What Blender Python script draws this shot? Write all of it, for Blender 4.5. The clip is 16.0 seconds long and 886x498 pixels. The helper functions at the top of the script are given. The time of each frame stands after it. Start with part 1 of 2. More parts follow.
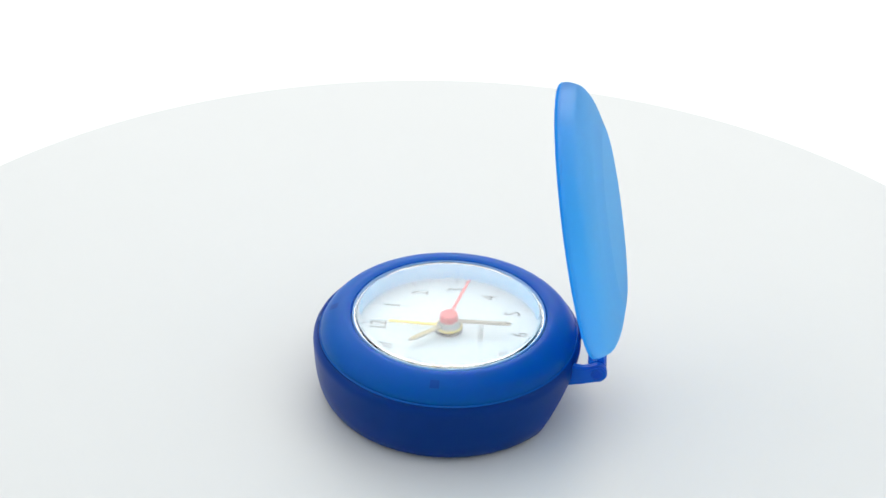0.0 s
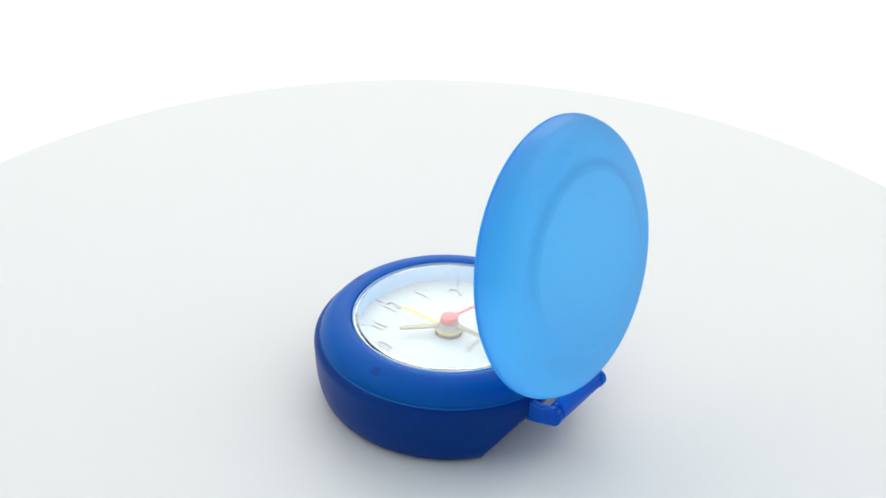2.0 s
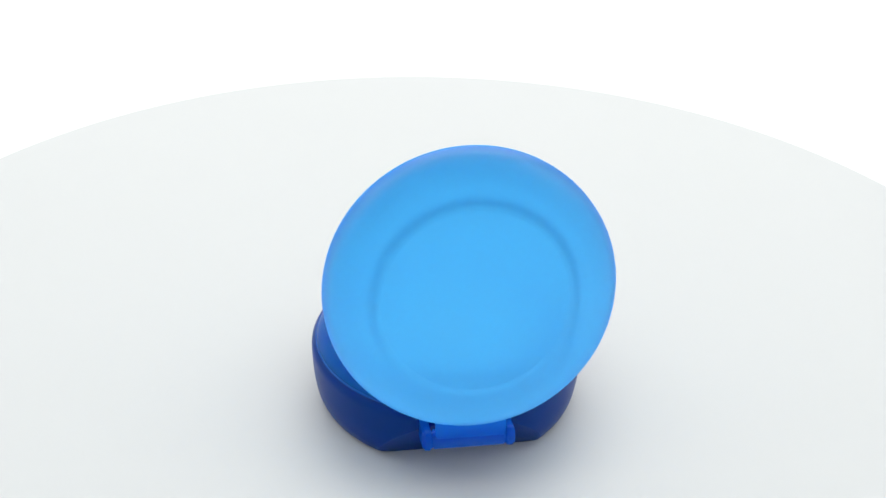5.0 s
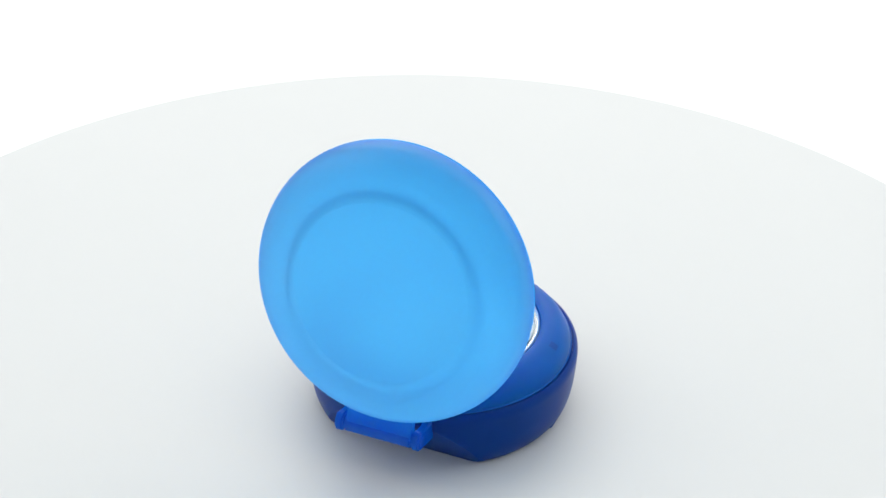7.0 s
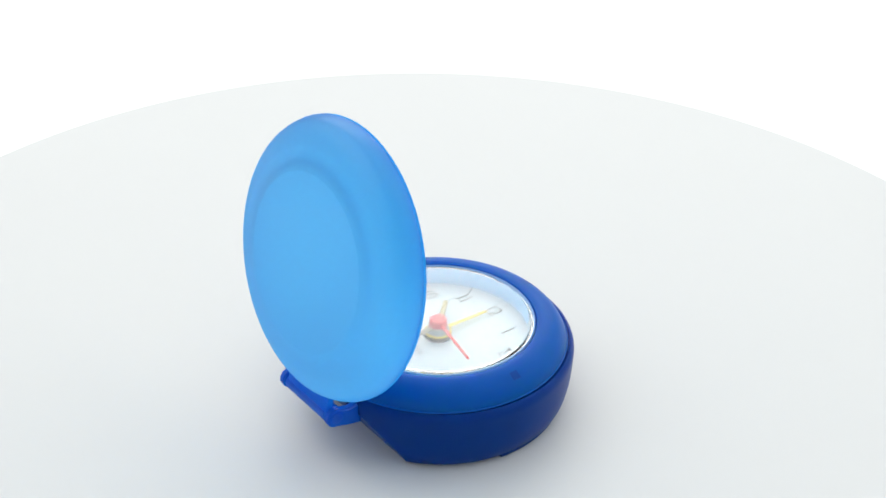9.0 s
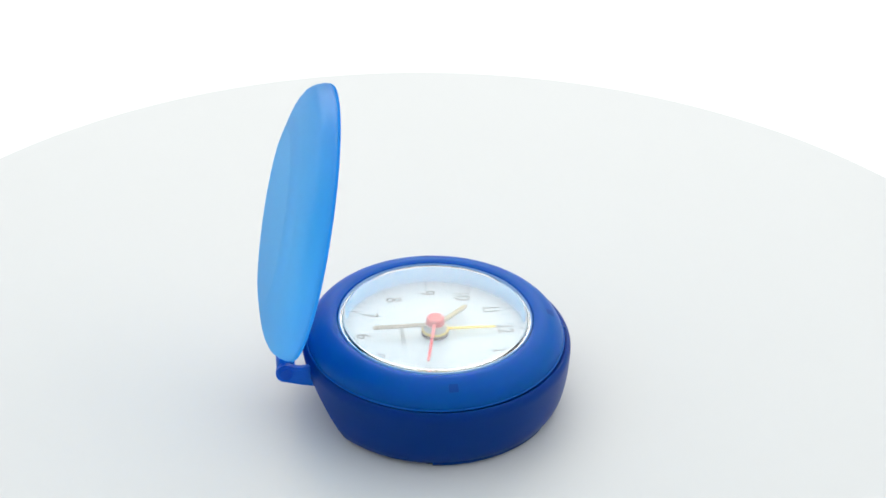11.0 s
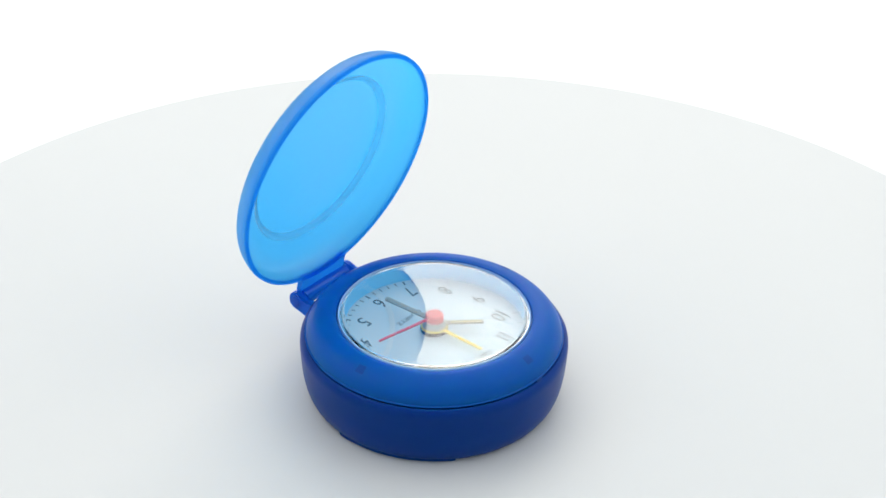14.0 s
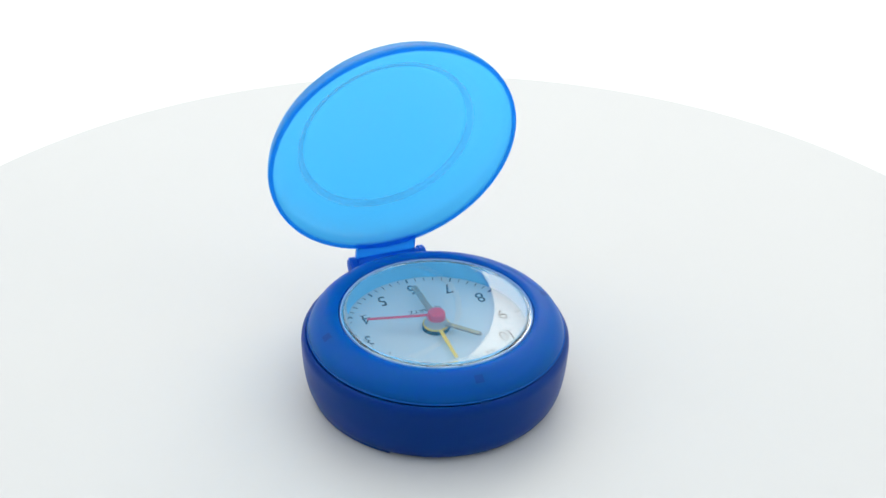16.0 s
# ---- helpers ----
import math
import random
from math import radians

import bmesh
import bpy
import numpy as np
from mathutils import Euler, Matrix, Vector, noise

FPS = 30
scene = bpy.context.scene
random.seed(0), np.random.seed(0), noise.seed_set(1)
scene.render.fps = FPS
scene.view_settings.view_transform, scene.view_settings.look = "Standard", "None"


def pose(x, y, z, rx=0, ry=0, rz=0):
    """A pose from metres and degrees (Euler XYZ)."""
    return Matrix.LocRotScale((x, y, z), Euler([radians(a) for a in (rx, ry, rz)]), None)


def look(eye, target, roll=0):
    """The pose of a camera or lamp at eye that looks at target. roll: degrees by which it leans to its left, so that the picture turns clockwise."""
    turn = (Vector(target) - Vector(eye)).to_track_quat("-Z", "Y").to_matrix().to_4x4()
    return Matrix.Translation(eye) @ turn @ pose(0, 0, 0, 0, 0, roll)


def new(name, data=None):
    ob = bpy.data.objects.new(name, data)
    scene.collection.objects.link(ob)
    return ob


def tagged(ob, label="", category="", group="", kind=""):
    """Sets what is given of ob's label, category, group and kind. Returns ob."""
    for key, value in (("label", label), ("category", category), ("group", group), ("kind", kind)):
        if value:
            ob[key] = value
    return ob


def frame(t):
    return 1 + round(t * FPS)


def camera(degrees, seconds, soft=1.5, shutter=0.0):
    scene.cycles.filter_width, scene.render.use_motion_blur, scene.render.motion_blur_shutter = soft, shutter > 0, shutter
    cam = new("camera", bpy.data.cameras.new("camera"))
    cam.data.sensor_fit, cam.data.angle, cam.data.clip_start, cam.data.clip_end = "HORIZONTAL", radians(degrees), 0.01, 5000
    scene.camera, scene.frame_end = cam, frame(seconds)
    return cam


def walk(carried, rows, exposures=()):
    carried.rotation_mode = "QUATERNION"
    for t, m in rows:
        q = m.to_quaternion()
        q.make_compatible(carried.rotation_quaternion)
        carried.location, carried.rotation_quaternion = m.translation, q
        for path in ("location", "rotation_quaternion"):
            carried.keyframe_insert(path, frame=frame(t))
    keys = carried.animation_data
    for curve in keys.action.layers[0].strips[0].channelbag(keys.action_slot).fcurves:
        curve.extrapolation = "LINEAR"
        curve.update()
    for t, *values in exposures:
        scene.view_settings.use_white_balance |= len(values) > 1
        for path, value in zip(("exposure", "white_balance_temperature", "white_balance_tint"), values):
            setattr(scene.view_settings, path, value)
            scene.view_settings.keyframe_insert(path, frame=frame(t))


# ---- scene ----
# ---- camera: it stands still, looking down at the turntable ----
cam = camera(29.66, 16.0, soft=1.6)
EYE = Vector((0.0, -0.3275, 0.24609))
CAM_POSE = Matrix.Translation(EYE) @ pose(0, 0, 0, 90 - 32.266, 0, 0.015) @ pose(0, 0, 0, 0, 0, 1.336)
walk(cam, [(0.0, CAM_POSE), (16.0, CAM_POSE)])

# ---- world and studio lamps ----
world = bpy.data.worlds.new("studio")
world.use_nodes = True
world.node_tree.nodes["Background"].inputs["Color"].default_value = (0.86, 0.935, 1.0, 1)
world.node_tree.nodes["Background"].inputs["Strength"].default_value = 0.65
scene.world = world
scene.view_settings.exposure = 0.0


def softbox(name, eye, target, sx, sy, watts, colour=(1, 1, 1)):
    data = bpy.data.lights.new(name, "AREA")
    data.shape, data.size, data.size_y, data.energy, data.color = "RECTANGLE", sx, sy, watts, colour
    ob = new(name, data)
    ob.matrix_world = look(eye, target)
    return ob


softbox("softbox_back", (0, 1.30, 0.93), (0, 0, 0.02), 1.7, 1.3, 14.6, (1.0, 0.968, 0.915))
softbox("softbox_top", (0, 0.12, 0.85), (0, 0.08, 0), 1.0, 0.9, 1.9, (0.97, 0.985, 1.0))
softbox("softbox_west", (-0.66, 0.05, 0.64), (0, 0, 0.03), 0.9, 0.5, 1.35, (0.97, 0.985, 1.0))
softbox("softbox_east", (0.66, 0.05, 0.64), (0, 0, 0.03), 0.9, 0.5, 1.35, (0.97, 0.985, 1.0))

# ---- materials ----


def material(name, colour, rough=0.5, **more):
    m = bpy.data.materials.new(name)
    m.use_nodes = True
    b = m.node_tree.nodes["Principled BSDF"]
    b.inputs["Base Color"].default_value = (*colour, 1)
    b.inputs["Roughness"].default_value = rough
    for key, value in more.items():
        b.inputs[key.replace("_", " ")].default_value = value
    return m


def grain(m, scale, strength, distance, spread=0.0, rough=0.0):
    """Fine relief, a slight drift of the colour and of the gloss, in the thing's own space."""
    nt = m.node_tree
    n, b = nt.nodes, nt.nodes["Principled BSDF"]
    tc = n.new("ShaderNodeTexCoord")
    fine = n.new("ShaderNodeTexNoise")
    fine.inputs["Scale"].default_value, fine.inputs["Detail"].default_value = scale, 4
    nt.links.new(tc.outputs["Object"], fine.inputs["Vector"])
    bump = n.new("ShaderNodeBump")
    bump.inputs["Strength"].default_value, bump.inputs["Distance"].default_value = strength, distance
    nt.links.new(fine.outputs["Fac"], bump.inputs["Height"])
    nt.links.new(bump.outputs["Normal"], b.inputs["Normal"])
    wide = n.new("ShaderNodeTexNoise")
    wide.inputs["Scale"].default_value, wide.inputs["Detail"].default_value = scale / 40, 3
    nt.links.new(tc.outputs["Object"], wide.inputs["Vector"])
    if spread:
        col = b.inputs["Base Color"].default_value[:]
        mix = n.new("ShaderNodeMix")
        mix.data_type = "RGBA"
        mix.inputs[6].default_value = (*[c * (1 - spread) for c in col[:3]], 1)
        mix.inputs[7].default_value = (*[min(1, c * (1 + spread)) for c in col[:3]], 1)
        nt.links.new(wide.outputs["Fac"], mix.inputs[0])
        nt.links.new(mix.outputs[2], b.inputs["Base Color"])
    if rough:
        r = b.inputs["Roughness"].default_value
        mr = n.new("ShaderNodeMapRange")
        mr.inputs[3].default_value, mr.inputs[4].default_value = r - rough, r + rough
        nt.links.new(wide.outputs["Fac"], mr.inputs[0])
        nt.links.new(mr.outputs[0], b.inputs["Roughness"])
    return m


def see_through(m, colour, share, clear=0.0):
    """Adds light that passes through the plastic, scattered all ways or, for the clear part, only blurred."""
    nt = m.node_tree
    b, out = nt.nodes["Principled BSDF"], nt.nodes["Material Output"]
    t = nt.nodes.new("ShaderNodeBsdfTranslucent")
    t.inputs["Color"].default_value = (*colour, 1)
    g = nt.nodes.new("ShaderNodeBsdfRefraction")
    g.inputs["Color"].default_value = (*colour, 1)
    g.inputs["Roughness"].default_value, g.inputs["IOR"].default_value = 0.6, 1.15
    both = nt.nodes.new("ShaderNodeMixShader")
    both.inputs[0].default_value = clear
    nt.links.new(t.outputs[0], both.inputs[1])
    nt.links.new(g.outputs[0], both.inputs[2])
    mix = nt.nodes.new("ShaderNodeMixShader")
    mix.name = "passing"
    mix.inputs[0].default_value = share
    nt.links.new(b.outputs[0], mix.inputs[1])
    nt.links.new(both.outputs[0], mix.inputs[2])
    nt.links.new(mix.outputs[0], out.inputs["Surface"])
    return m


def sheen(m, least, most, rough):
    """A satin gloss over a plastic that lets light through."""
    nt = m.node_tree
    w = nt.nodes.new("ShaderNodeLayerWeight")
    w.inputs["Blend"].default_value = 0.3
    f = nt.nodes.new("ShaderNodeMapRange")
    f.inputs[3].default_value, f.inputs[4].default_value = least, most
    nt.links.new(w.outputs["Facing"], f.inputs[0])
    g = nt.nodes.new("ShaderNodeBsdfGlossy")
    g.inputs["Roughness"].default_value = rough
    mix = nt.nodes.new("ShaderNodeMixShader")
    nt.links.new(f.outputs[0], mix.inputs[0])
    nt.links.new(nt.nodes["passing"].outputs[0], mix.inputs[1])
    nt.links.new(g.outputs[0], mix.inputs[2])
    nt.links.new(mix.outputs[0], nt.nodes["Material Output"].inputs["Surface"])
    return m


PLASTIC = dict(Subsurface_Weight=0.7, Subsurface_Radius=(0.03, 0.25, 1.0), Subsurface_Scale=0.008, Specular_IOR_Level=0.09)
CASE = grain(material("navy_plastic", (0.0008, 0.034, 0.205), 0.34, **{**PLASTIC, "Specular_IOR_Level": 0.09}), 9000, 0.12, 0.00002, 0.08, 0.05)
BEZEL = grain(material("royal_blue_plastic", (0.0005, 0.088, 0.38), 0.34, **{**PLASTIC, "Specular_IOR_Level": 0.10}), 9000, 0.12, 0.00002, 0.08, 0.05)
LID = sheen(see_through(grain(material("frosted_blue_plastic", (0.02, 0.26, 0.95), 0.5, Specular_IOR_Level=0.0), 9000, 0.12, 0.00002, 0.0, 0.05),
                        (0.26, 0.71, 1.0), 0.99, 0.36), 0.025, 0.19, 0.32)
PLATE = see_through(material("light_blue_plastic", (0.01, 0.26, 0.9), 0.3), (0.14, 0.58, 1.0), 0.78, 0.5)
RIDGE = see_through(material("pale_blue_plastic", (0.05, 0.35, 0.95), 0.4, Specular_IOR_Level=0.0), (0.97, 0.99, 1.0), 0.99, 0.6)
EDGE = see_through(material("lid_edge_plastic", (0.01, 0.26, 0.9), 0.35), (0.21, 0.67, 1.0), 0.97, 0.3)
TAB = see_through(material("thick_blue_plastic", (0.004, 0.13, 0.62), 0.2), (0.13, 0.54, 1.0), 0.56, 0.4)
HINGE = see_through(material("clear_blue_plastic", (0.003, 0.12, 0.60), 0.15), (0.08, 0.48, 1.0), 0.58, 0.5)
DIAL = grain(material("white_card", (0.60, 0.715, 0.745), 0.6), 6000, 0.05, 0.00001, 0.01)
RING = material("sky_blue_plastic", (0.18, 0.58, 0.94), 0.4)
INK = material("black_ink", (0.030, 0.032, 0.038), 0.6)
CRYSTAL = material("clear_acrylic", (1, 1, 1), 0.0, Transmission_Weight=1.0, IOR=1.59)
RED = grain(material("red_lacquer", (0.72, 0.03, 0.06), 0.35), 5000, 0.05, 0.00001, 0.04)
YELLOW = grain(material("yellow_lacquer", (0.85, 0.62, 0.05), 0.4), 5000, 0.05, 0.00001, 0.05)
KHAKI = grain(material("dull_brass_lacquer", (0.27, 0.26, 0.20), 0.45), 5000, 0.05, 0.00001, 0.08)
LUME = grain(material("pale_lume_paint", (0.50, 0.46, 0.26), 0.7), 5000, 0.1, 0.00001, 0.06)
GREY = grain(material("grey_plastic", (0.40, 0.41, 0.38), 0.5), 5000, 0.05, 0.00001, 0.05)
RIM = material("pale_blue_rim_plastic", (0.30, 0.50, 0.80), 0.35)
# a little brighter than the bezel, for the highlight line on the seam
GLOSS = material("highlight_blue", (0.0008, 0.09, 0.42), 0.22, Specular_IOR_Level=0.2)
BOSS = material("dark_blue_clip", (0.0007, 0.056, 0.285), 0.4, Specular_IOR_Level=0.12)
DARK = material("black_rubber", (0.012, 0.013, 0.016), 0.7)
WHITE = grain(material("matte_white_laminate", (0.630, 0.640, 0.633), 0.55), 900, 0.03, 0.00005, 0.012, 0.04)
PAPER = grain(material("white_paper", (0.86, 0.86, 0.85), 0.9), 400, 0.05, 0.0001, 0.008)

# ---- mesh helpers ----


def part(name, bm, mat, parent=None, label="", flat=False):
    bmesh.ops.recalc_face_normals(bm, faces=bm.faces)
    if bm.calc_volume(signed=True) < 0:
        bmesh.ops.reverse_faces(bm, faces=bm.faces)
    me = bpy.data.meshes.new(name)
    bm.to_mesh(me)
    bm.free()
    me.materials.append(mat)
    if not flat:
        me.polygons.foreach_set("use_smooth", [True] * len(me.polygons))
        me.set_sharp_from_angle(angle=radians(38))
    ob = new(name, me)
    ob.parent = parent
    return tagged(ob, label)


def lathe(profile, n=160, closed=False):
    """Turns a profile of (radius, height) round the z axis; a radius of 0 closes it at the axis."""
    bm = bmesh.new()
    rings = []
    for r, z in profile:
        if r == 0:
            rings.append([bm.verts.new((0, 0, z))])
        else:
            rings.append([bm.verts.new((r * math.cos(2 * math.pi * i / n), r * math.sin(2 * math.pi * i / n), z)) for i in range(n)])
    pairs = list(zip(rings, rings[1:])) + ([(rings[-1], rings[0])] if closed else [])
    for a, b in pairs:
        if len(a) == len(b) == 1:
            continue
        for i in range(n):
            j = (i + 1) % n
            quad = [a[i % len(a)], a[j % len(a)], b[j % len(b)], b[i % len(b)]]
            bm.faces.new(list(dict.fromkeys(quad)))
    return bm


def smooth_profile(points, steps=5):
    """Catmull-Rom through the points."""
    p = [Vector(q) for q in points]
    p = [2 * p[0] - p[1]] + p + [2 * p[-1] - p[-2]]
    out = []
    for i in range(1, len(p) - 2):
        for k in range(steps):
            t = k / steps
            out.append(tuple(0.5 * (2 * p[i] + (p[i + 1] - p[i - 1]) * t + (2 * p[i - 1] - 5 * p[i] + 4 * p[i + 1] - p[i + 2]) * t * t
                                    + (3 * p[i] - p[i - 1] - 3 * p[i + 1] + p[i + 2]) * t ** 3)))
    return out + [tuple(p[-2])]


def block(sx, sy, sz, at=(0, 0, 0), bevel=0.0, segments=2):
    bm = bmesh.new()
    bmesh.ops.create_cube(bm, size=1.0, matrix=Matrix.Translation(at) @ Matrix.Diagonal((sx, sy, sz, 1)))
    if bevel:
        bmesh.ops.bevel(bm, geom=list(bm.edges), offset=bevel, segments=segments, affect="EDGES", profile=0.5)
    return bm


def outline(points, z0, z1, bevel=0.0):
    """A flat outline in the plan, made into a plate."""
    bm = bmesh.new()
    bottom = bm.faces.new([bm.verts.new((x, y, z0)) for x, y in points])
    top = bmesh.ops.extrude_face_region(bm, geom=[bottom])["geom"]
    bmesh.ops.translate(bm, verts=[v for v in top if isinstance(v, bmesh.types.BMVert)], vec=(0, 0, z1 - z0))
    if bevel:
        rim = [e for e in bm.edges if all(abs(v.co.z - z1) < 1e-7 for v in e.verts)]
        bmesh.ops.bevel(bm, geom=rim, offset=bevel, segments=2, affect="EDGES", profile=0.5)
    return bm


def clock_way(angle):
    """The direction of an angle on the dial, 0 at 12 and clockwise, in the clock's space (the hinge lies at +x, by the 6)."""
    a = radians(180 - angle)
    return Vector((math.cos(a), math.sin(a), 0))


# ---- studio: a white sweep under and round the turntable ----
def studio():
    bm = bmesh.new()
    sweep = [(-1.0, -0.045), (2.25, -0.045)] + [(2.25 + 0.25 * math.sin(a), 0.205 - 0.25 * math.cos(a)) for a in
                                                 [radians(d) for d in range(10, 91, 10)]] + [(2.5, 2.2)]
    rows = [[bm.verts.new((x, y, z)) for x in (-1.2, 1.2)] for y, z in sweep]
    for a, b in zip(rows, rows[1:]):
        bm.faces.new((a[0], a[1], b[1], b[0]))
    tagged(part("backdrop", bm, PAPER), "plain white paper sweep behind and under the turntable", "backdrop", kind="structure")
    for name, x in (("wall_west", -1.05), ("wall_east", 1.05)):
        wall = block(0.02, 3.4, 1.6, (x, 0.75, 0.755))
        tagged(part(name, wall, PAPER, flat=True), "plain white studio side wall", "wall", kind="structure")


def turntable():
    top = bpy.data.objects.new("turntable", None)
    scene.collection.objects.link(top)
    tagged(top, "round matte white turntable on a white paper sweep", "turntable")
    r = 0.16924
    bm = lathe([(0, -0.008), (r - 0.001, -0.008), (r, -0.007), (r, -0.0008), (r - 0.0008, 0.0), (0, 0.0)], 256)
    bmesh.ops.translate(bm, verts=bm.verts, vec=(-0.00007, -0.00287, 0))
    part("disc", bm, WHITE, top, "matte white round top")
    part("base", lathe([(0, -0.045), (0.09, -0.045), (0.09, -0.010), (0.085, -0.008), (0, -0.008)], 96), WHITE, top)
    return top


# ---- the alarm clock ----
Z_DIAL, Z_CRYSTAL = 0.0158, 0.0206
HINGE_U, HINGE_Z = 0.0358, 0.0137


BEZEL_CURVE = smooth_profile([(0.0234, 0.0212), (0.0247, 0.0214), (0.0267, 0.0209), (0.0285, 0.0199), (0.0298, 0.0185), (0.0305, 0.0171), (0.0306, 0.0164)], 4)


def case(clock):
    wall = smooth_profile([(0.0277, 0.0), (0.0295, 0.0008), (0.0308, 0.0032), (0.0316, 0.0070), (0.03195, 0.0110), (0.0321, 0.0142)], 4)
    bm = lathe([(0, 0.0)] + wall + [(0.0320, 0.0152), (0.0316, 0.0160), (0.0311, 0.01635), (0.03088, 0.0163), (0.03082, 0.0160), (0.0300, 0.0158), (0.0300, 0.0145), (0, 0.0145)])
    a, b = Vector((0.0302, 0, 0.0120)), Vector((0.0225, 0, 0.0))
    way = (a - b).normalized()
    cut = bmesh.ops.bisect_plane(bm, geom=bm.verts[:] + bm.edges[:] + bm.faces[:], plane_co=b, plane_no=(way.z, 0, -way.x), clear_outer=True)
    edges = [e for e in cut["geom_cut"] if isinstance(e, bmesh.types.BMEdge)]
    bmesh.ops.edgeloop_fill(bm, edges=edges)
    bmesh.ops.bevel(bm, geom=[e for e in edges if e.is_valid], offset=0.0007, segments=3, affect="EDGES", profile=0.5, clamp_overlap=True)
    bmesh.ops.translate(bm, verts=bm.verts, vec=(-0.0003, 0.0003, 0))
    part("lower_case", bm, CASE, clock, "navy blue satin plastic lower case")
    rim = BEZEL_CURVE
    part("bezel", lathe([(0.0228, 0.0157), (0.0229, 0.0200), (0.0231, 0.0203)] + rim + [(0.0300, 0.0160)], closed=True), BEZEL, clock, "royal blue rounded plastic bezel")
    # added ring: stands in for the bright edge highlight between bezel and case
    bead = [(0.03070 + 0.00022 * math.cos(2 * math.pi * i / 10), 0.01650 + 0.00022 * math.sin(2 * math.pi * i / 10)) for i in range(10)]
    part("seam_highlight", lathe(bead, 192, True), GLOSS, clock, "thin glossy blue ring added as the highlight along the seam")


def sector(profile, middle, half, n=8):
    """A strip of a turned profile, between two dial angles."""
    bm = bmesh.new()
    rows = []
    for k in range(n + 1):
        w = clock_way(middle - half + 2 * half * k / n)
        rows.append([bm.verts.new((w.x * r, w.y * r, z)) for r, z in profile])
    for a, b in zip(rows, rows[1:]):
        for i in range(len(profile)):
            j = (i + 1) % len(profile)
            bm.faces.new((a[i], a[j], b[j], b[i]))
    bm.faces.new(rows[0])
    bm.faces.new(rows[-1])
    return bm


def fittings(clock):
    for angle in (0, 88, 271):
        curve = [q for q in BEZEL_CURVE if 0.0262 < q[0] < 0.0288]
        part("clip", sector([(r + 0.00001, z + 0.000015) for r, z in curve] + [(r - 0.0003, z - 0.0005) for r, z in reversed(curve)], angle, 2.2), BOSS, clock, "darker blue clip under the bezel")
    part("latch", sector([(0.0315, 0.0130), (0.0322, 0.0134), (0.03228, 0.0146), (0.0319, 0.0158), (0.0311, 0.0166), (0.0305, 0.0166), (0.0305, 0.0130)], 0, 1.8), CASE, clock, "small blue latch on the seam")
    part("battery_door", sector([(0.0240, 0.0), (0.0292, 0.0), (0.0300, 0.0004), (0.0303, 0.0012), (0.0300, 0.0017), (0.0240, 0.0016)], 69, 28, 24), CASE, clock, "navy battery door lip under the case")


def dial(clock):
    card = part("dial", lathe([(0, Z_DIAL), (0.0223, Z_DIAL), (0.0223, Z_DIAL - 0.0006), (0, Z_DIAL - 0.0006)], 96), DIAL, clock, "white printed dial")
    part("dial_ring", lathe([(0.0221, Z_DIAL + 0.00004), (0.0225, 0.0199), (0.0228, 0.0199), (0.0226, Z_DIAL + 0.00004)], 128, True), RING, clock, "sky-blue plastic ring round the dial")
    z = Z_DIAL + 0.00004
    marks = {}
    for big in (False, True):
        bm = block(0.0015 if big else 0.0012, 0.00042 if big else 0.00021, 0.00004)
        me = bpy.data.meshes.new("tick")
        bm.to_mesh(me)
        bm.free()
        me.materials.append(INK)
        marks[big] = me
    for k in range(60):
        w = clock_way(6 * k)
        ob = new("tick", marks[k % 5 == 0])
        ob.parent = card
        ob.matrix_local = Matrix.Translation(w * (0.0211 if k % 5 else 0.0210) + Vector((0, 0, z))) @ Matrix.Rotation(math.atan2(w.y, w.x), 4, "Z")
    for k in range(1, 13):
        numeral(str(k), 0.0057, clock_way(30 * k) * 0.0170 + Vector((0, 0, z)), card)
    word("QUARTZ", 0.0018, clock_way(180) * 0.0078 + Vector((0, 0, z)), card, "lettering", 1.15)


def glyphs(text, size):
    """A mesh of the text in the built-in font."""
    data = bpy.data.curves.new("text", "FONT")
    data.body, data.size, data.align_x, data.align_y, data.extrude = text, size, "CENTER", "CENTER", 0.00002
    tmp = bpy.data.objects.new("text", data)
    scene.collection.objects.link(tmp)
    me = bpy.data.meshes.new_from_object(tmp.evaluated_get(bpy.context.evaluated_depsgraph_get()))
    bpy.data.objects.remove(tmp)
    me.materials.clear()
    me.materials.append(INK)
    return me


def word(text, size, at, parent, name, wide=1.0):
    me = glyphs(text, size)
    ob = new(name, me)
    ob.parent = parent
    me.transform(Matrix.Translation(at) @ Matrix.Rotation(radians(90), 4, "Z") @ Matrix.Diagonal((wide, 1, 1, 1)))
    return ob


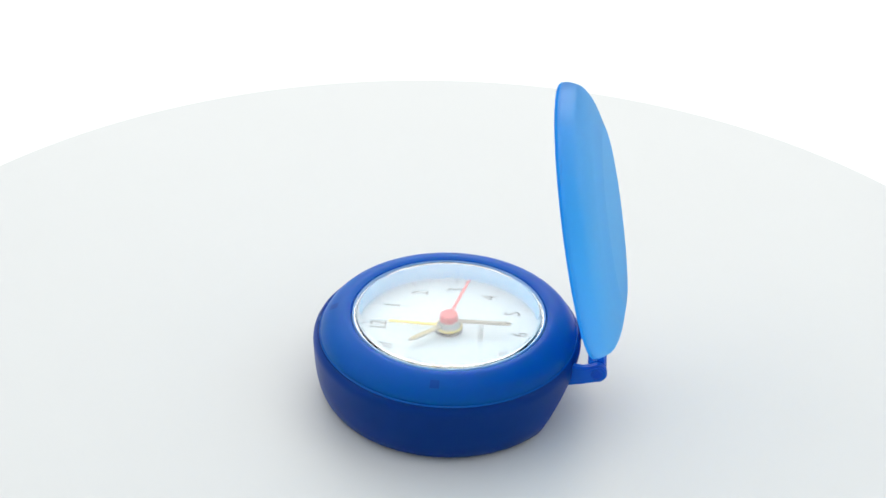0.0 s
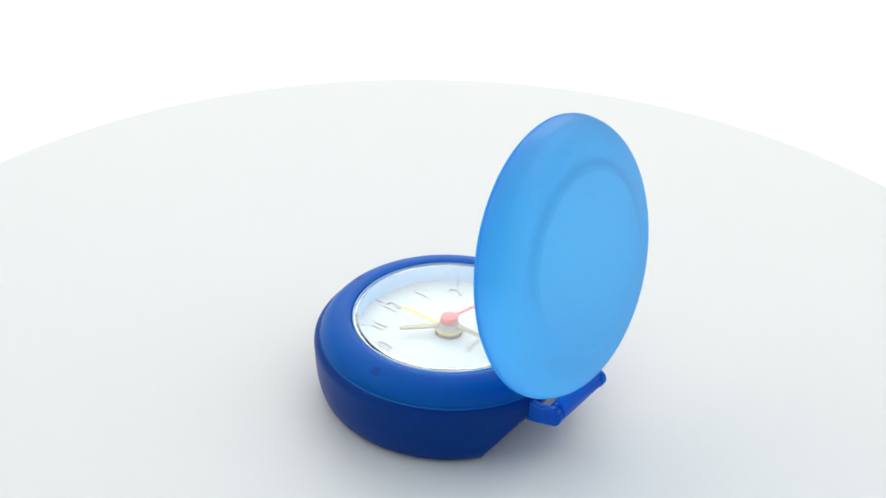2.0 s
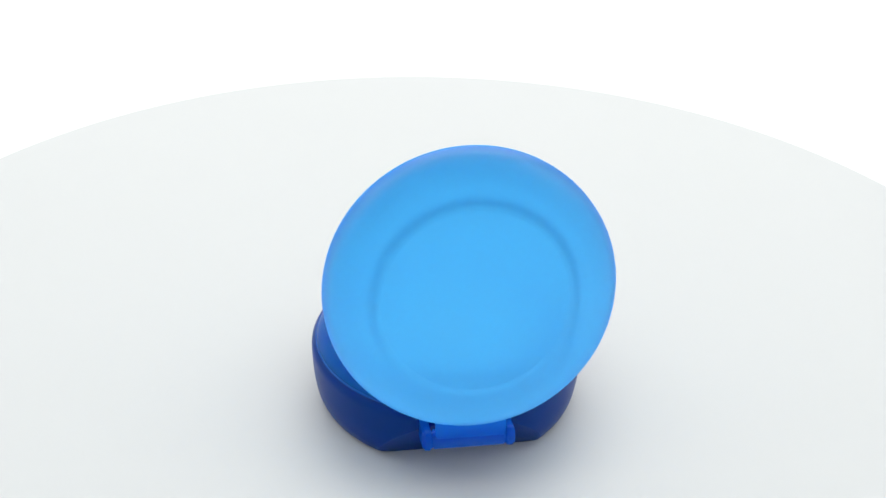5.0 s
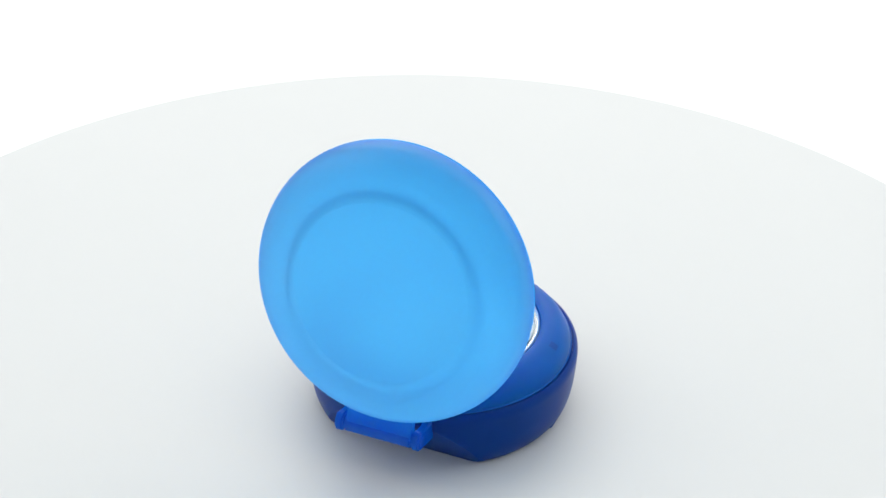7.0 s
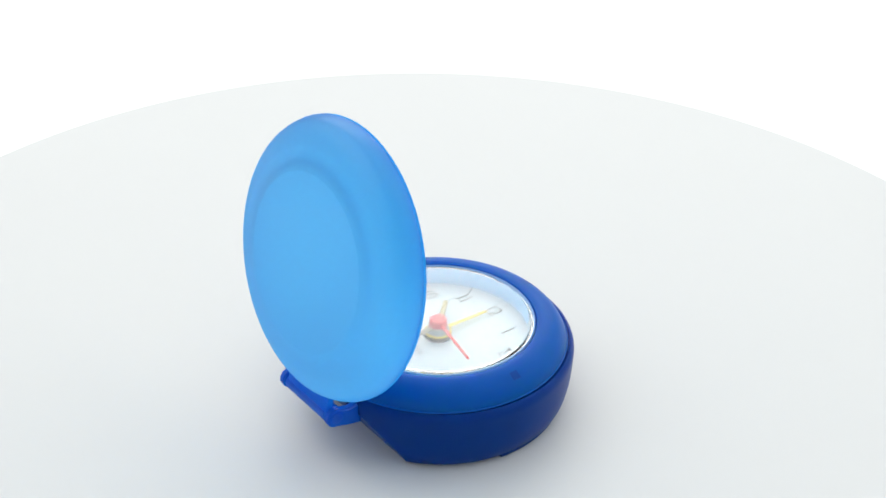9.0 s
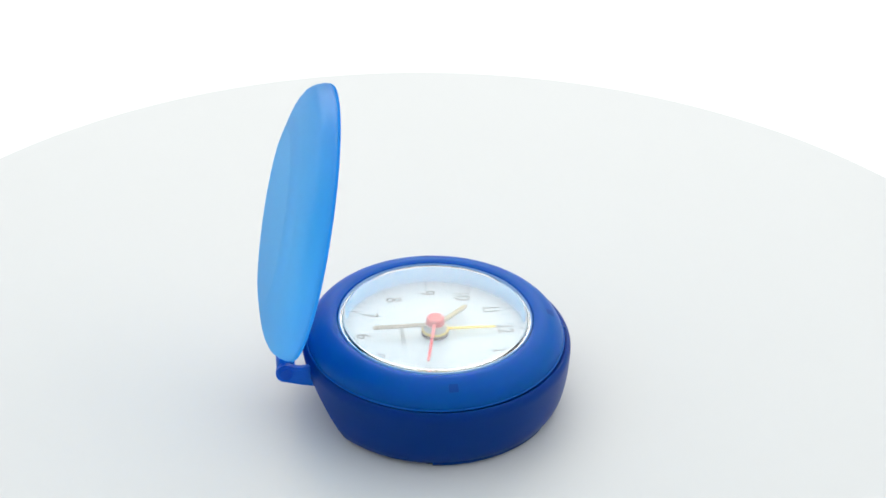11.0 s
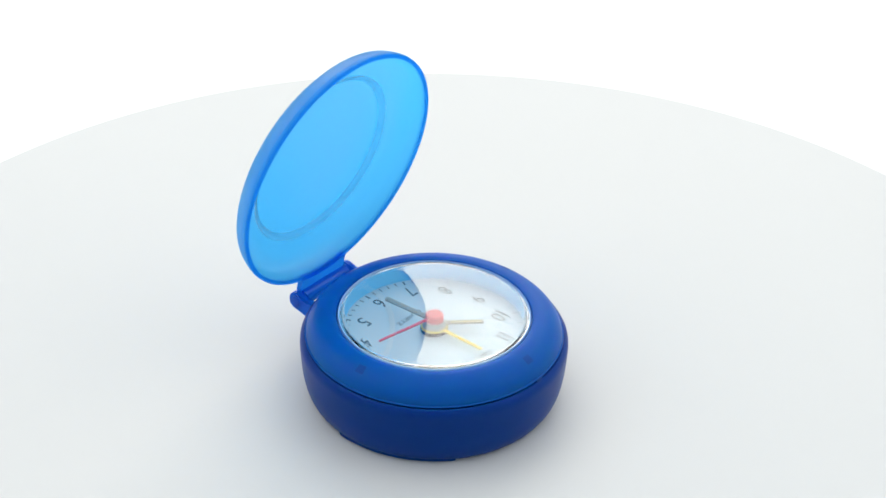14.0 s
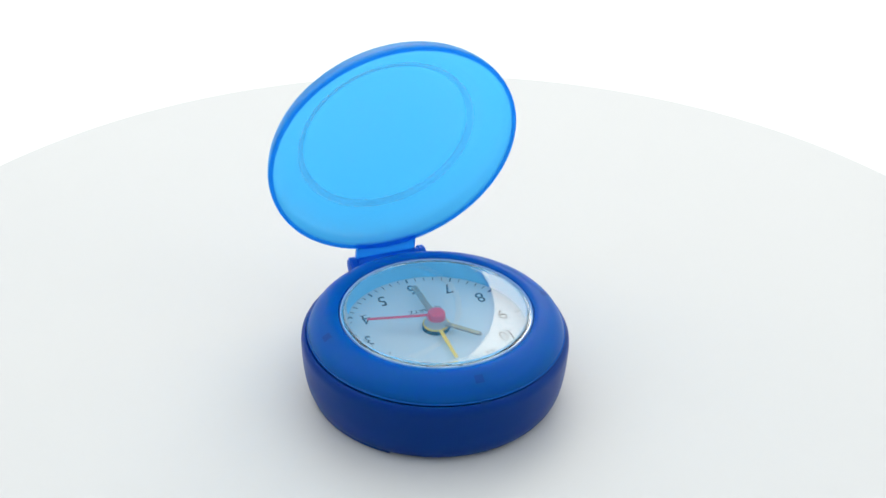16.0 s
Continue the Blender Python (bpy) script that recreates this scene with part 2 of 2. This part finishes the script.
def numeral(text, size, at, parent):
    """One hour's number: narrow digits, with feet under the stems of 1 and 4."""
    bm = bmesh.new()
    x = 0.0
    for c in text:
        me = glyphs(c, size)
        me.transform(Matrix.Diagonal((0.80, 1, 1, 1)))
        xs, ys = [v.co.x for v in me.vertices], [v.co.y for v in me.vertices]
        wide = max(xs) - min(xs)
        extra = 0.0003 if c == "1" else 0.0
        me.transform(Matrix.Translation((x + extra - min(xs), -(min(ys) + max(ys)) / 2, 0)))
        bm.from_mesh(me)
        bpy.data.meshes.remove(me)
        if c in "14":
            stem = x + extra + wide - (0.00028 if c == "1" else 0.00085)
            foot = Matrix.Translation((stem, -(max(ys) - min(ys)) / 2 + 0.0001, 0)) @ Matrix.Diagonal((0.00165, 0.0002, 0.00004, 1))
            bmesh.ops.create_cube(bm, size=1.0, matrix=foot)
        x += wide + 2 * extra + 0.0004
    bmesh.ops.translate(bm, verts=bm.verts, vec=(-(x - 0.0004) / 2, 0, 0))
    bm.transform(Matrix.Translation(at) @ Matrix.Rotation(radians(90), 4, "Z"))
    me = bpy.data.meshes.new("numeral")
    bm.to_mesh(me)
    bm.free()
    me.materials.append(INK)
    ob = new("numeral", me)
    ob.parent = parent
    return ob


def hand(name, clock, angle, z, tail, length, w0, w1, thick, mat, label, inlay=None, tip=0.0004):
    n = 5
    pts = [(-tail, -w0), (0, -w0), (length - tip, -w1)]
    pts += [(length - tip + tip * math.sin(math.pi * i / n), -w1 * math.cos(math.pi * i / n)) for i in range(1, n)]
    pts += [(length - tip, w1), (0, w0), (-tail, w0)]
    bm = outline(pts, z, z + thick, 0.00008)
    w = clock_way(angle)
    turn = Matrix.Rotation(math.atan2(w.y, w.x), 4, "Z")
    bm.transform(turn)
    ob = part(name, bm, mat, clock, label)
    if inlay:
        bm = outline([(inlay[0], -w1 * 0.55), (inlay[1], -w1 * 0.55), (inlay[1], w1 * 0.55), (inlay[0], w1 * 0.55)], z + thick, z + thick + 0.00005)
        bm.transform(turn)
        part("inlay", bm, LUME, ob, "pale yellow painted strip")
    return ob


def movement(clock):
    part("hub_collar", lathe([(0, Z_DIAL), (0.0033, Z_DIAL), (0.0033, 0.0168), (0, 0.0168)], 48), DARK, clock, "black hub collar")
    part("alarm_disc", lathe([(0, 0.0168), (0.0032, 0.0168), (0.0032, 0.0171), (0.0030, 0.0172), (0, 0.0172)], 48), YELLOW, clock, "yellow alarm hand disc")
    part("hub", lathe([(0, 0.0172), (0.0029, 0.0172), (0.0027, 0.0174), (0.0024, 0.0187), (0, 0.0187)], 48), GREY, clock, "grey tapered hub")
    part("second_hub", lathe([(0, 0.0187), (0.0022, 0.0187), (0.0021, 0.0201), (0.0018, 0.0204), (0, 0.0204)], 48), RED, clock, "red hub cap")
    hand("alarm_hand", clock, 1.0, 0.0169, 0.001, 0.0145, 0.00050, 0.00040, 0.00025, YELLOW, "yellow alarm hand")
    hand("hour_hand", clock, 316.5, 0.0176, 0.001, 0.0119, 0.0007, 0.00075, 0.0003, KHAKI, "dull khaki hour hand with pale inlay", (0.004, 0.0112), 0.0007)
    hand("minute_hand", clock, 178.4, 0.0183, 0.001, 0.0149, 0.0007, 0.00075, 0.0003, KHAKI, "dull greyish khaki minute hand", None, 0.0007)
    hand("second_hand", clock, 102.0, 0.0195, 0.001, 0.0166, 0.00044, 0.00032, 0.00025, RED, "thin red second hand")


def crystal(clock):
    z, r = Z_CRYSTAL, 0.0226
    dome = [(r * i / 28, z + 0.0011 * (1 - (i / 28) ** 2)) for i in range(29)]
    under = [q for q in dome if q[0] < 0.0216] + [(0.0218, 0.02068), (0.0219, 0.0203), (0.0223, 0.0203), (r, 0.0205)]
    edge = [(r, z - 0.00005), (0.0224, z + 0.00025), (0.0221, z + 0.00055), (0.0217, z + 0.00082), (0.0213, z + 0.00096)]
    ob = part("crystal", lathe(under + edge + [(q, h + 0.0008) for q, h in reversed(dome) if q < 0.0210], 192), CRYSTAL, clock, "clear domed crystal with a bevelled edge")
    ob.visible_shadow = False
    part("crystal_rim", lathe([(0.02262, z + 0.0001), (0.02266, z + 0.0005), (0.0228, z + 0.00062), (0.02295, z + 0.0005), (0.02300, z - 0.0002), (0.02262, z - 0.0002)], 192, True), RIM, clock, "thin pale blue rim round the crystal")


def hinge(clock):
    for side in (-1, 1):
        # an arm that grows towards the case and has a rounded end
        bm = bmesh.new()
        r, zc = 0.0024, HINGE_Z
        pts = [(0.0293, HINGE_Z - 0.0039), (0.0325, HINGE_Z - 0.0033), (HINGE_U, zc - r)]
        pts += [(HINGE_U + r * math.sin(math.pi * i / 14), zc - r * math.cos(math.pi * i / 14)) for i in range(1, 14)]
        pts += [(HINGE_U, zc + r), (HINGE_U - 0.0014, zc + 0.0019), (0.0325, HINGE_Z + 0.0014), (0.0293, HINGE_Z + 0.0018)]
        face = bm.faces.new([bm.verts.new((x, side * 0.0082, z)) for x, z in pts])
        ext = bmesh.ops.extrude_face_region(bm, geom=[face])["geom"]
        bmesh.ops.translate(bm, verts=[v for v in ext if isinstance(v, bmesh.types.BMVert)], vec=(0, side * 0.0020, 0))
        bmesh.ops.bevel(bm, geom=[e for e in bm.edges if abs(e.verts[0].co.y - e.verts[1].co.y) < 1e-7], offset=0.0004, segments=3, affect="EDGES")
        arm = part("hinge_arm", bm, HINGE, clock, "glossy translucent blue hinge arm")
        pin = lathe([(0, -0.0012), (0.0014, -0.0012), (0.0014, 0.00005), (0.0012, 0.00016), (0.0007, 0.0002), (0, 0.00022)], 32)
        pin.transform(Matrix.Translation((HINGE_U, side * 0.0102, zc)) @ Matrix.Rotation(radians(-90 * side), 4, "X"))
        part("hinge_pin", pin, TAB, arm, "rounded deep blue pin end")


def lid(clock):
    tilt = 102.48
    a = radians(tilt)
    along, out = Vector((math.cos(a), 0, math.sin(a))), Vector((math.sin(a), 0, -math.cos(a)))
    # the lid's space: x along the lid from the hinge, y across, z out of its back
    frame_m = Matrix(((along.x, 0, out.x, 0.0292), (0, 1, 0, 0.0004), (along.z, 0, out.z, 0.0488), (0, 0, 0, 1)))
    outer = smooth_profile([(0.0315, 0.0002), (0.0316, 0.0012), (0.0305, 0.0038), (0.0285, 0.0054), (0.0260, 0.0065), (0.0240, 0.0071), (0.0228, 0.00745),
                            (0.0216, 0.0078), (0.0204, 0.0081), (0.0190, 0.00828), (0.0120, 0.00855), (0.004, 0.0087)], 5)
    inner = smooth_profile([(0.0306, 0.0002), (0.0306, 0.0013), (0.0297, 0.0033), (0.0279, 0.0047), (0.0256, 0.0057), (0.0238, 0.0060), (0.0228, 0.0062),
                            (0.0220, 0.0068), (0.0211, 0.0073), (0.0195, 0.0075), (0.0120, 0.0077), (0.004, 0.0078)], 5)
    bm = lathe([(0, 0.00872)] + list(reversed(outer)) + inner + [(0, 0.00782)], 160)
    bm.transform(frame_m)
    cover = part("lid", bm, LID, clock, "frosted translucent sky-blue domed lid, open")
    ridge = lathe(smooth_profile([(0.0211, 0.00695), (0.0216, 0.00645), (0.0221, 0.0061), (0.0227, 0.0059)], 3) + [(0.0225, 0.00575), (0.0219, 0.00595), (0.0213, 0.0064)], 160, True)
    ridge.transform(frame_m)
    part("ridge", ridge, RIDGE, cover, "faint moulded ring inside the lid")
    bead = lathe([(0.0306, 0.00016), (0.0306, -0.0002), (0.0308, -0.00042), (0.0311, -0.0005), (0.0314, -0.00042), (0.0316, -0.0002), (0.03165, 0.00016)], 160, True)
    bead.transform(frame_m)
    part("rim_bead", bead, EDGE, cover, "rounded edge of the lid")
    # barrel between the arms, and the plate from it to the lid's wall
    bm = bmesh.new()
    bmesh.ops.create_cone(bm, segments=32, radius1=0.0022, radius2=0.0022, depth=0.0161, cap_ends=True,
                          matrix=Matrix.Translation((HINGE_U, 0, HINGE_Z)) @ Matrix.Rotation(radians(90), 4, "X"))
    bmesh.ops.bevel(bm, geom=[e for e in bm.edges if abs(e.verts[0].co.y - e.verts[1].co.y) < 1e-7], offset=0.0003, segments=2, affect="EDGES")
    part("hinge_barrel", bm, TAB, cover, "blue hinge barrel")
    root = frame_m.inverted() @ Vector((HINGE_U, 0, HINGE_Z))
    w = 0.0078
    pts = [(-math.sqrt(0.0309 ** 2 - y * y), y) for y in [w * k / 8 for k in range(-8, 9)]] + [(root.x, w), (root.x, -w)]
    bm = outline(pts, root.z + 0.0004, root.z + 0.0020, 0.0002)
    bm.transform(frame_m)
    part("hinge_tab", bm, PLATE, cover, "light blue translucent hinge plate")


def alarm_clock():
    clock = bpy.data.objects.new("alarm_clock", None)
    scene.collection.objects.link(clock)
    tagged(clock, "blue plastic travel alarm clock with open frosted lid", "alarm clock")
    case(clock)
    fittings(clock)
    dial(clock)
    movement(clock)
    crystal(clock)
    hinge(clock)
    lid(clock)
    return clock


studio()
TABLE = turntable()
CLOCK = alarm_clock()


# ---- the turntable turns steadily, clockwise from above, and carries the clock ----
def motions():
    spin, clock = [], []
    for k in range(33):
        t = k / 2
        turn = pose(0, 0, 0, 0, 0, -5.127 - 15.2167 * t)
        spin.append((t, turn))
        clock.append((t, turn @ pose(0.00164, 0.00075, 0.00002)))
    walk(TABLE, spin)
    walk(CLOCK, clock)


motions()
